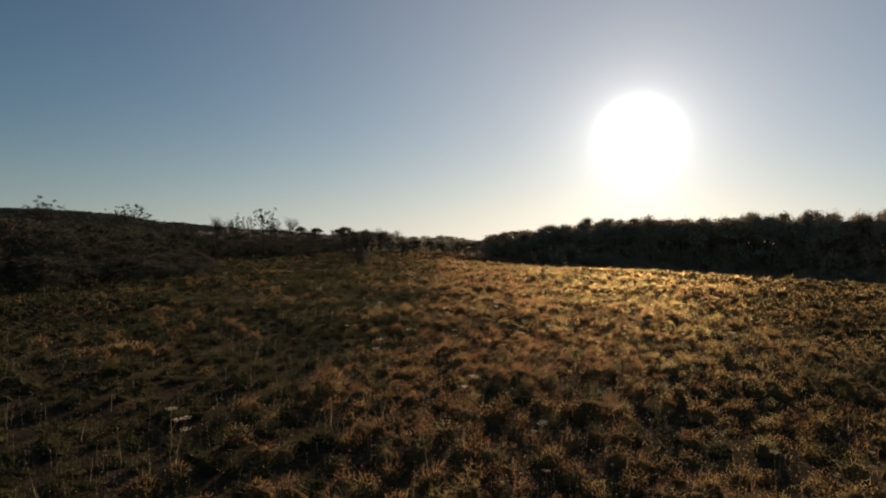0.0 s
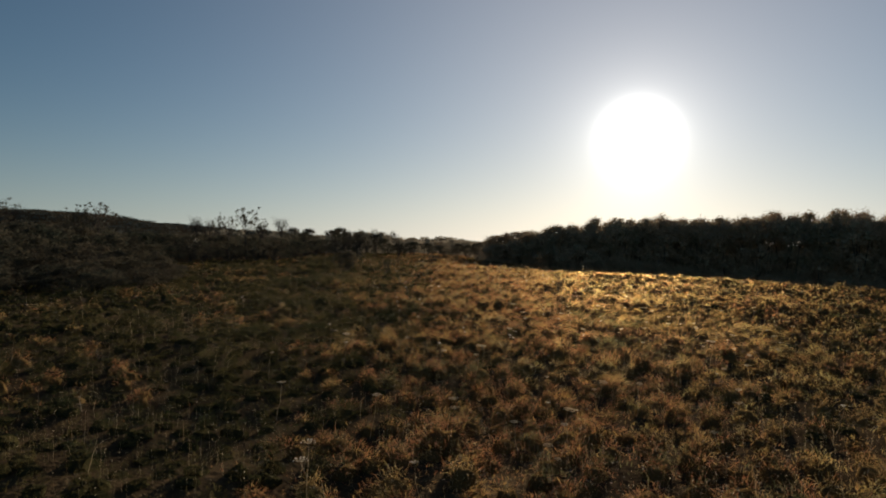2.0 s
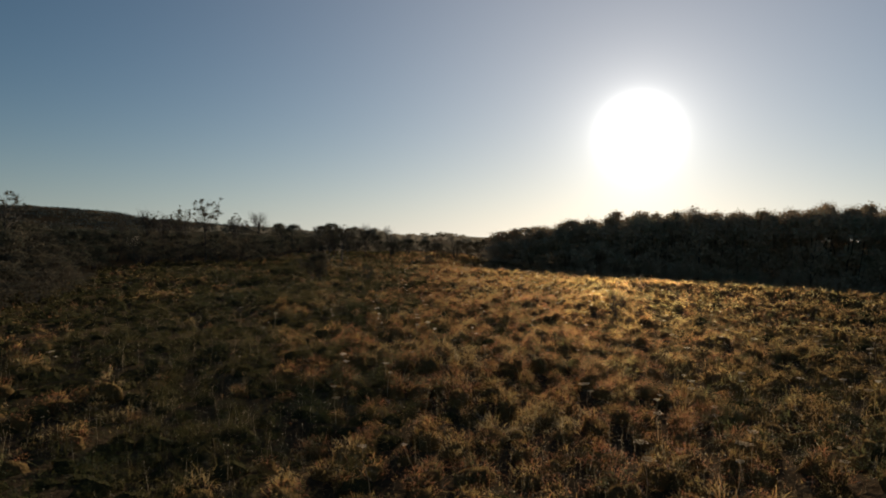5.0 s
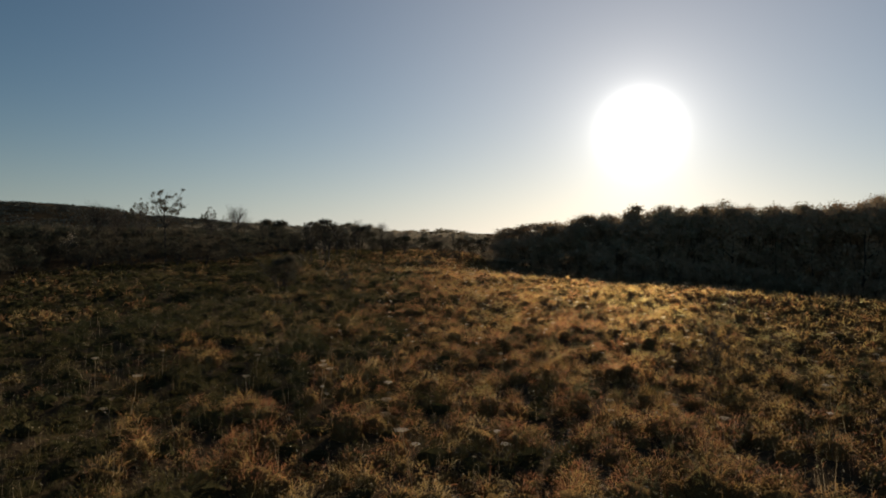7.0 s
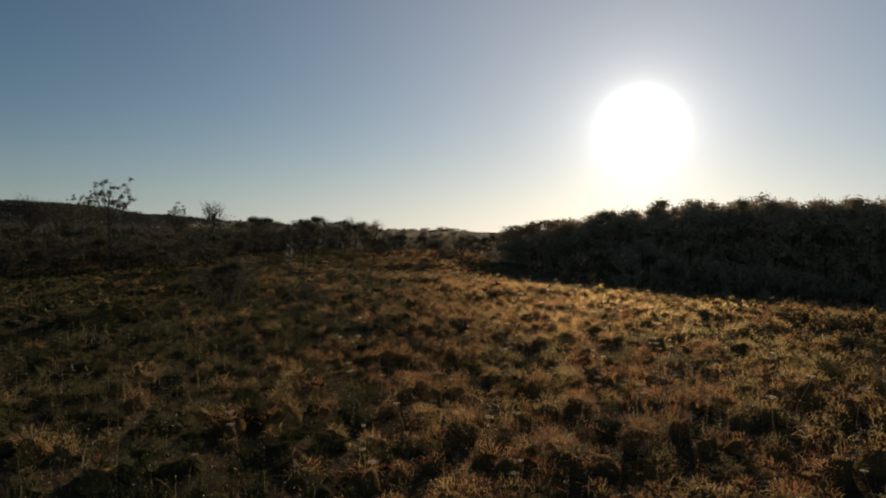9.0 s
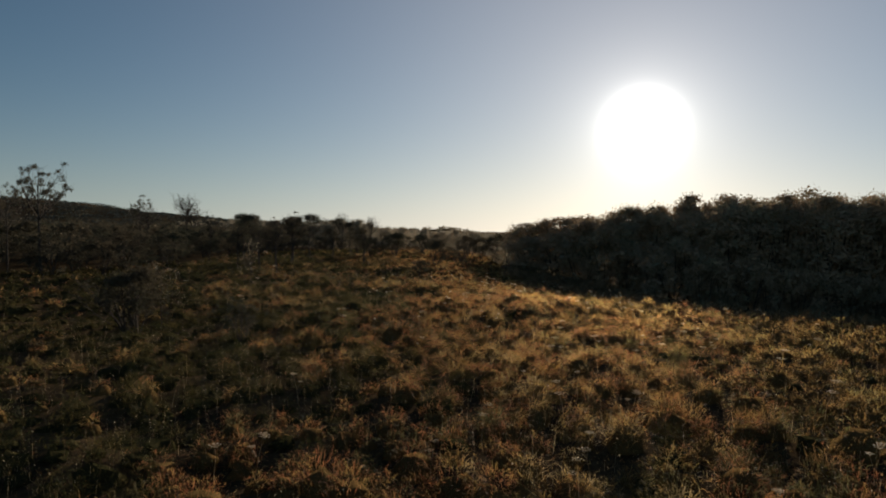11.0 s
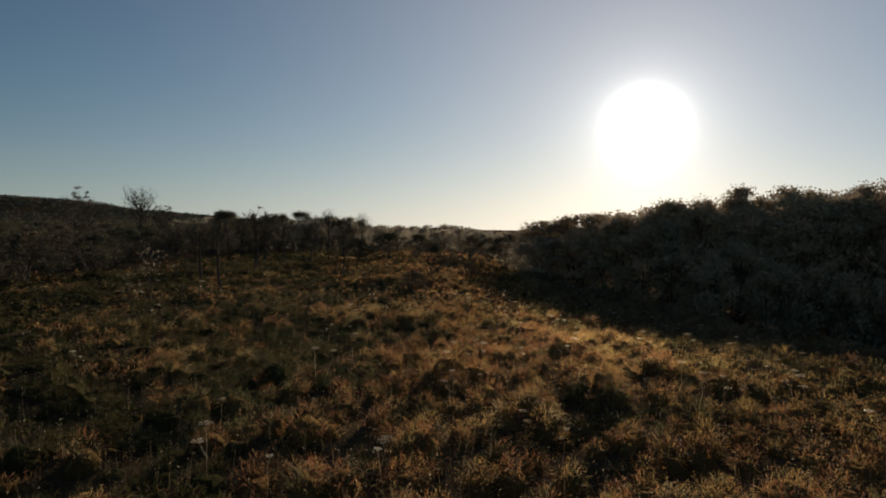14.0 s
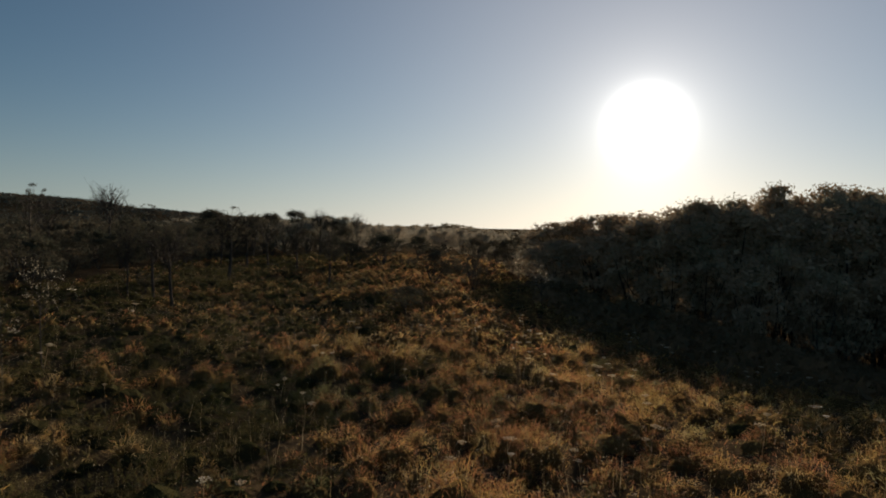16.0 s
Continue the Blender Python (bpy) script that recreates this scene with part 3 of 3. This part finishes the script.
for x, y, top in ((-29.0, 108, 3.6), (-27.5, 112, 3.2), (-31.5, 103, 3.4), (-28, 117, 4.0), (-26, 121, 3.8), (-34, 99, 3.6), (-31, 114, 4.6), (-30, 140, 3.8), (-28, 150, 4.0), (-27, 157, 4.2), (-24, 166, 4.2), (-20, 173, 4.4), (-15.5, 180, 4.6)):
    bush(x, y, top, 1.2)
for kind, poses in zip(scrub_kinds, spots):
    scatter(kind, poses)
under = [crown_plant("understorey_bush", "tall shaded hazel-like bush at the foot of the wood", "shrub", "understorey of the wood", 230 + i, 8.0, 2.9, 0.1, 32, 1.1, 1900, 0.2, WOOD_LEAF, 4, 1, 0.07, "foliage") for i in range(3)]
reach_u = [crown_reach(k) for k in under]
spots = [[] for _ in under]
for back, low in ((-4.0, 8.5), (2.0, 12.0)):
    x = 11.0
    while x < 74:
        i = int(rng.integers(0, len(under)))
        y = wood_front(x) + back + rng.uniform(-1.2, 1.2)
        tall = min(low + rng.uniform(-1.0, 1.0), wood_top(x) - gz(x, y) - 1.6) / reach_u[i]
        spots[i].append(stand(x, y, rng.uniform(0, 6.28), rng.uniform(0.8, 1.1) * min(1, tall + 0.2), tall))
        x += rng.uniform(2.2, 3.0)
for kind, poses in zip(under, spots):
    scatter(kind, poses)
# bramble cover added over the slope to deepen the shade there
u, v = np.meshgrid(np.arange(5.5, 58, 2.0), np.arange(70, 150, 2.0))
u, v = u.ravel() + rng.uniform(-0.9, 0.9, u.size), v.ravel() + rng.uniform(-0.9, 0.9, v.size)
d = smooth_min((u + v) / 1.414 - 68.5, u + 4.0, 4.0)
front = 148 - 17 * (1 - np.exp(-np.clip(u - 9, 0, None) / 9)) - np.clip(u - 48, 0, None) * 0.95
ok = (d > 11.5) & (v < front - 4)
u, v, d = u[ok], v[ok], d[ok]
tall = np.minimum(2.6, 0.15 * (d - 10) + 0.006 * (d - 10) ** 2 + 0.45) * rng.uniform(0.8, 1.15, len(d))
centres = np.stack([u, v, ground_z(u, v) + tall * 0.45], 1)
V, T = clumps_of(rng, centres, (1.5, 1.5, 0.6), 60 * len(u), 0.2, 0.8)
V[:, 2] = np.maximum(V[:, 2], ground_z(V[:, 0], V[:, 1]))
tagged(new("brambles", tri_mesh("brambles", V, T, [BRAMBLE])), "low brown brambles added to darken the shaded hollow before the wood", "shrub", kind="stuff")

# ---- single trees ----
sparse = [fan_tree("sparse_tree", "slender tree with thinning clumps of autumn leaves", "tree", "single trees", 300 + i, 8.0, 1.7, 0.55, 13, 2, 0.11, SCRUB_LEAF, 46, 40, 0.12, 0.25) for i in range(3)]
bare = [fan_tree("bare_tree", "leafless grey tree with a rounded fan of twigs", "tree", "bare trees", 320 + i, 8.0, 2.0, 0.56, 18, 3, 0.13, None, 0, 0, 0, 0) for i in range(2)]
slim = [fan_tree("slim_tree", "thin upright moor tree with a few dark leaves", "tree", "slim moor trees", 330 + i, 5.0, 0.95, 0.45, 13, 3, 0.085, SCRUB_LEAF, 26, 24, 0.10, 0.22) for i in range(3)]
open_bush = [fan_tree("open_bush", "twiggy half-bare bush standing in the moor grass", "shrub", "moor bushes", 340 + i, 2.4, 1.2, 0.06, 16, 3, 0.035, SCRUB_LEAF, 40, 26, 0.085, 0.2, "foliage", 5) for i in range(2)]
young = [fan_tree("young_birch", "young birch with few leaves, whitened to give glints", "tree", "young birches", 360 + i, 3.2, 0.6, 0.2, 14, 2, 0.022, PALE_LEAF, 70, 4, 0.045, 0.12) for i in range(2)]
thorns = [crown_plant("thorn_bush", "small round-crowned thorn bush on a short bare stem", "shrub", "thorn bushes", 380 + i, 3.2, 1.25, 0.75, 26, 0.42, 1500, 0.13, SCRUB_LEAF, 2, 3, 0.06, "crown") for i in range(2)]

copse = [crown_plant("copse_tree", "round-crowned dark tree in a distant copse", "tree", "copse trees", 390 + i, 8.0, 2.7, 3.0, 26, 1.0, 2200, 0.2, SCRUB_LEAF, 1, 3, 0.16, "crown") for i in range(2)]


def height_of(thing):
    return max(v.co.z for c in thing.children for v in c.data.vertices)


def single(thing, x, y, top, fat=1.0):
    tall = (top - gz(x, y)) / height_of(thing)
    return stand(x, y, x * 1.7 + y, tall * fat, tall)


def plant(thing, rows):
    scatter(thing, [single(thing, *row) for row in rows])


plant(sparse[0], ((-31.2, 110, 9.0, 1.1), (-34.2, 110.5, 7.5, 0.8), (-43.4, 88.8, 8.4, 1.15), (-52, 192, 7.8), (-58, 140, 7.0)))
plant(sparse[1], ((-36.1, 137, 7.8, 1.2), (-44.8, 87.5, 7.9, 0.8), (-55.7, 88, 9.2, 1.3), (-44, 100, 6.2), (-34, 240, 7.0)))
plant(sparse[2], ((-39.6, 121, 8.4, 0.8), (-44.7, 125, 7.6), (-47.6, 89.5, 7.6, 0.9), (-28, 137, 5.9)))
plant(slim[0], ((-15.8, 116.4, 5.0, 1.3), (-17.4, 144.5, 5.8, 1.2), (-13.5, 113.6, 4.9, 1.3)))
plant(slim[1], ((-16.2, 129.5, 5.9, 1.7), (-23.5, 148, 5.6, 1.2), (-18.7, 119.2, 4.4, 0.9)))
plant(slim[2], ((-13.7, 141.2, 5.4), (-20, 146, 5.8, 1.2), (-8.0, 127.2, 4.3, 1.1)))
plant(bare[0], ((-35.6, 148, 9.1, 1.15), (-39.8, 111, 7.9, 0.8), (-92, 145, 11.0), (-42.5, 263, 8.2)))
plant(bare[1], ((-38, 112.5, 7.2, 0.8), (-37.5, 141, 7.2, 0.8), (-36, 255, 7.2), (-17, 168, 7.0), (-12.5, 172, 6.6)))
plant(thorns[0], ((-0.45, 129, 3.2, 1.6), (-9.4, 144.7, 3.1, 1.6), (6.3, 160, 3.2, 1.1), (-3.5, 166, 3.4, 1.5)))
plant(thorns[1], ((-6.4, 150, 3.6, 1.7), (3.7, 157, 3.3, 1.1), (8.5, 157, 3.6, 1.1), (-10.9, 84.2, 2.6, 1.05)))
plant(copse[0], ((-35.6, 231, 8.1, 1.15), (-35.7, 178, 6.7, 1.15), (-24, 198, 6.0, 1.1), (-46, 205, 7.4, 1.0)))
plant(copse[1], ((-28.5, 231, 7.0, 1.0), (-33, 200, 6.8, 1.1), (-22.8, 157, 5.6, 1.0), (-19, 190, 5.6, 1.0)))
plant(open_bush[0], ((-11.6, 84.6, 2.8, 1.2), (9.2, 57.5, 1.7, 0.5)))
plant(open_bush[1], ((-6.2, 81.8, 1.9, 0.8), (2.6, 127.3, 3.4, 0.8), (-17.9, 119.6, 1.8)))
plant(young[0], ((-11.4, 99.9, 3.5), (5.2, 121.3, 2.8), (4.9, 61.5, 2.1, 0.7), (-34, 96, 4.0), (-10.6, 85.6, 2.7, 1.5)))
plant(young[1], ((-11.1, 97.8, 2.6), (12.5, 63.7, 2.3, 0.6), (6.4, 119, 2.4)))

# ---- far woods ----
rng = np.random.default_rng(9)
n = 860
fx = np.concatenate([rng.uniform(-190, 130, 700), rng.uniform(9, 110, 160)])
fy = np.concatenate([rng.uniform(206, 420, 700), rng.uniform(158, 215, 160)])
top = rng.uniform(0.88, 1.06, n) * (6.4 + 2.4 * np.clip((-18 - fx) / 35, 0, 1) + 1.0 * np.clip((fy - 260) / 100, 0, 1) + 0.8 * np.sin(fx * 0.05) * np.sin(fy * 0.03 + 1))
parts = []
for at, size, many, heart in ((0.2, 3.4, 16, 0.55), (0.48, 3.2, 30, 0.5), (0.66, 2.3, 80, 0.0)):
    centres = np.stack([fx + rng.normal(0, 0.8, n), fy, ground_z(fx, fy) + top * at], 1)
    parts.append(clumps_of(rng, centres, (size, size, size * 0.62), many * n, 0.62 if at < 0.6 else 0.36, heart))
V = np.vstack([v for v, t in parts])
T = np.vstack([t + sum(len(v) for v, _ in parts[:i]) for i, (v, t) in enumerate(parts)])
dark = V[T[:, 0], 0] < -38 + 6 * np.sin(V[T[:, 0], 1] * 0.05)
# east of the split the woodland takes the leaf colour paled for haze
for side_of, leaf_mat, label in ((dark, SCRUB_LEAF, "dark scrub woodland behind the thicket under the hill"), (~dark, HAZED_LEAF, "distant low brown woodland closing off the moor, haze in its colour")):
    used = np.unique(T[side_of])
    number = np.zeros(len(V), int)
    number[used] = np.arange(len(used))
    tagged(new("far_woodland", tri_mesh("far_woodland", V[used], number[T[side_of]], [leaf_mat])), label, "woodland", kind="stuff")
n = 700
fx, fy = rng.uniform(-260, 460, n), rng.uniform(440, 830, n)
centres = np.stack([fx, fy, ground_z(fx, fy) + rng.uniform(0.4, 2.2, n)], 1)
V, T = clumps_of(rng, centres, (7.0, 7.0, 2.4), 16 * n, 1.3, 0.6)
tagged(new("far_woodland", tri_mesh("far_woodland", V, T, [HAZED_LEAF])), "low brown treeline on the farthest rise, haze in its colour", "woodland", kind="stuff")
n = 1500
fx = rng.uniform(-900, -120, n)
fy = rng.uniform(560, 850, n)
centres = np.stack([fx, fy, ground_z(fx, fy) + rng.uniform(-0.2, 0.6, n)], 1)
V, T = leaves(rng, centres, (12.0, 12.0, 1.2), 42000, 2.2)
tagged(new("hill_scrub", tri_mesh("hill_scrub", V, T, [HEATH])), "dark low scrub and heath covering the far hill", "scrub", kind="stuff")

# ---- dry umbel plants ----
def umbel_plant(seed, heads):
    rng = np.random.default_rng(seed)
    thing = tagged(new("umbel_plant"), "dry umbel plant with pale flat seed heads", "plant", "dry umbel plants")
    segs, tops = [], []
    p = np.zeros(3)
    lean = rng.normal(0, 0.03, 2)
    for i in range(4):
        q = p + np.array((lean[0] + rng.normal(0, 0.03), lean[1] + rng.normal(0, 0.03), 0.22))
        segs.append((p, q, 0.007 - 0.001 * i, 0.006 - 0.001 * i))
        p = q
        if 0 < i < heads:
            a = rng.uniform(0, 6.28)
            r = p + np.array((0.13 * math.cos(a), 0.13 * math.sin(a), 0.2))
            segs.append((p, r, 0.004, 0.003))
            tops.append(r)
    tops.append(p)
    V, T = tubes(segs, 4)
    part("stem", tri_mesh("stem", V, T, [STRAW], smooth=True), thing)
    for c in tops:
        size = rng.uniform(0.06, 0.12)
        rays, VV, TT, k = [], [], [], 0
        for i in range(13):
            a, r = i * 2.4, size * math.sqrt(i / 12)
            tip = np.array((r * math.cos(a), r * math.sin(a), 0.05 - 1.6 * r * r))
            if i:
                rays.append((c, c + tip, 0.002, 0.0015))
            w = 0.0165
            blob = np.array(((w, 0, 0), (-w, 0, 0), (0, w, 0), (0, -w, 0), (0, 0, w * 0.6), (0, 0, -w * 0.6))) + tip + c
            VV.append(blob)
            TT.append(np.array(((0, 2, 4), (2, 1, 4), (1, 3, 4), (3, 0, 4), (2, 0, 5), (1, 2, 5), (3, 1, 5), (0, 3, 5))) + k)
            k += 6
        RV, RT = tubes(rays, 3)
        part("umbel", tri_mesh("umbel", np.vstack(VV + [RV]), np.vstack(TT + [RT + k]), [UMBEL]), thing)
    return thing


rng = np.random.default_rng(21)
kinds = [umbel_plant(400 + i, 1 + i % 3) for i in range(5)]
spots = [[] for _ in kinds]
while sum(len(p) for p in spots) < 290:
    x, y = rng.normal(5, 7), rng.uniform(9, 110)
    if abs(x) > 18 or not moor(x, y) or (x + y) / 1.414 > 84:
        continue
    spots[int(rng.integers(0, 5))].append(stand(x, y, rng.uniform(0, 6.28), rng.uniform(0.65, 1.05), None, -0.06))
for kind, poses in zip(kinds, spots):
    scatter(kind, poses)


# ---- seed stems and dead stalks ----
def stems(name, label, seed, count, x0, x1, y0, y1, low, high, thick, head, materials):
    """Thin standing stems in loose drifts, each with a small seed head."""
    rng = np.random.default_rng(seed)
    x, y = rng.uniform(x0, x1, count * 3), rng.uniform(y0, y1, count * 3)
    drift = np.sin(x * 0.9 + 2 * np.sin(y * 0.31)) + np.sin(y * 0.7 + 1.5 * np.sin(x * 0.4))
    ok = moor(x, y) & ((x + y) / 1.414 < 90) & (drift + rng.normal(0, 0.9, len(x)) > -0.2)
    x, y = x[ok][:count], y[ok][:count]
    n = len(x)
    base = np.stack([x, y, ground_z(x, y) + 0.05], 1)
    tall = rng.uniform(low, high, n)
    tip = base + np.stack([rng.normal(0, 0.1, n), rng.normal(0, 0.1, n), np.ones(n)], 1) * tall[:, None]
    a = rng.uniform(0, math.pi, n)
    side = np.stack([np.cos(a), np.sin(a), np.zeros(n)], 1)
    up = np.array((0, 0, 1.0))
    h = head * rng.uniform(0.5, 1.5, n)[:, None]
    V = np.stack([base - side * thick, base + side * thick, tip, tip - side * h, tip + side * h, tip + up * h * 2.2, tip - up * h * 1.2], 1).reshape(-1, 3)
    one = np.array([(0, 1, 2), (3, 4, 5), (4, 3, 6)])
    T = (np.arange(n)[:, None, None] * 7 + one[None]).reshape(-1, 3)
    me = tri_mesh(name, V, T, materials, np.tile((0, 1, 1), n))
    return tagged(new(name, me), label, "grass", kind="stuff")


# the bright heads of these seed stems stand in for dew glints
stems("seed_stems", "pale seed stems above the grass, bright heads standing in for dew glints", 31, 26000, -14, 16, 8, 116, 0.26, 0.58, 0.0014, 0.0052, [STRAW, GLINT_HEAD])
stems("seed_stems", "pale seed stems over the farther moor, bright heads standing in for glints", 32, 5000, -34, 34, 30, 150, 0.4, 0.75, 0.003, 0.0075, [STRAW, GLINT_HEAD])
stems("dead_stalks", "dark dead weed stalks standing in the grass", 33, 1500, -20, 20, 10, 125, 0.5, 0.95, 0.006, 0.012, [STALK, STALK])
stems("straw_stalks", "pale broken straw stalks leaning in the grass", 34, 1300, -12, 14, 9, 116, 0.35, 0.75, 0.0045, 0.007, [STRAW, STRAW])
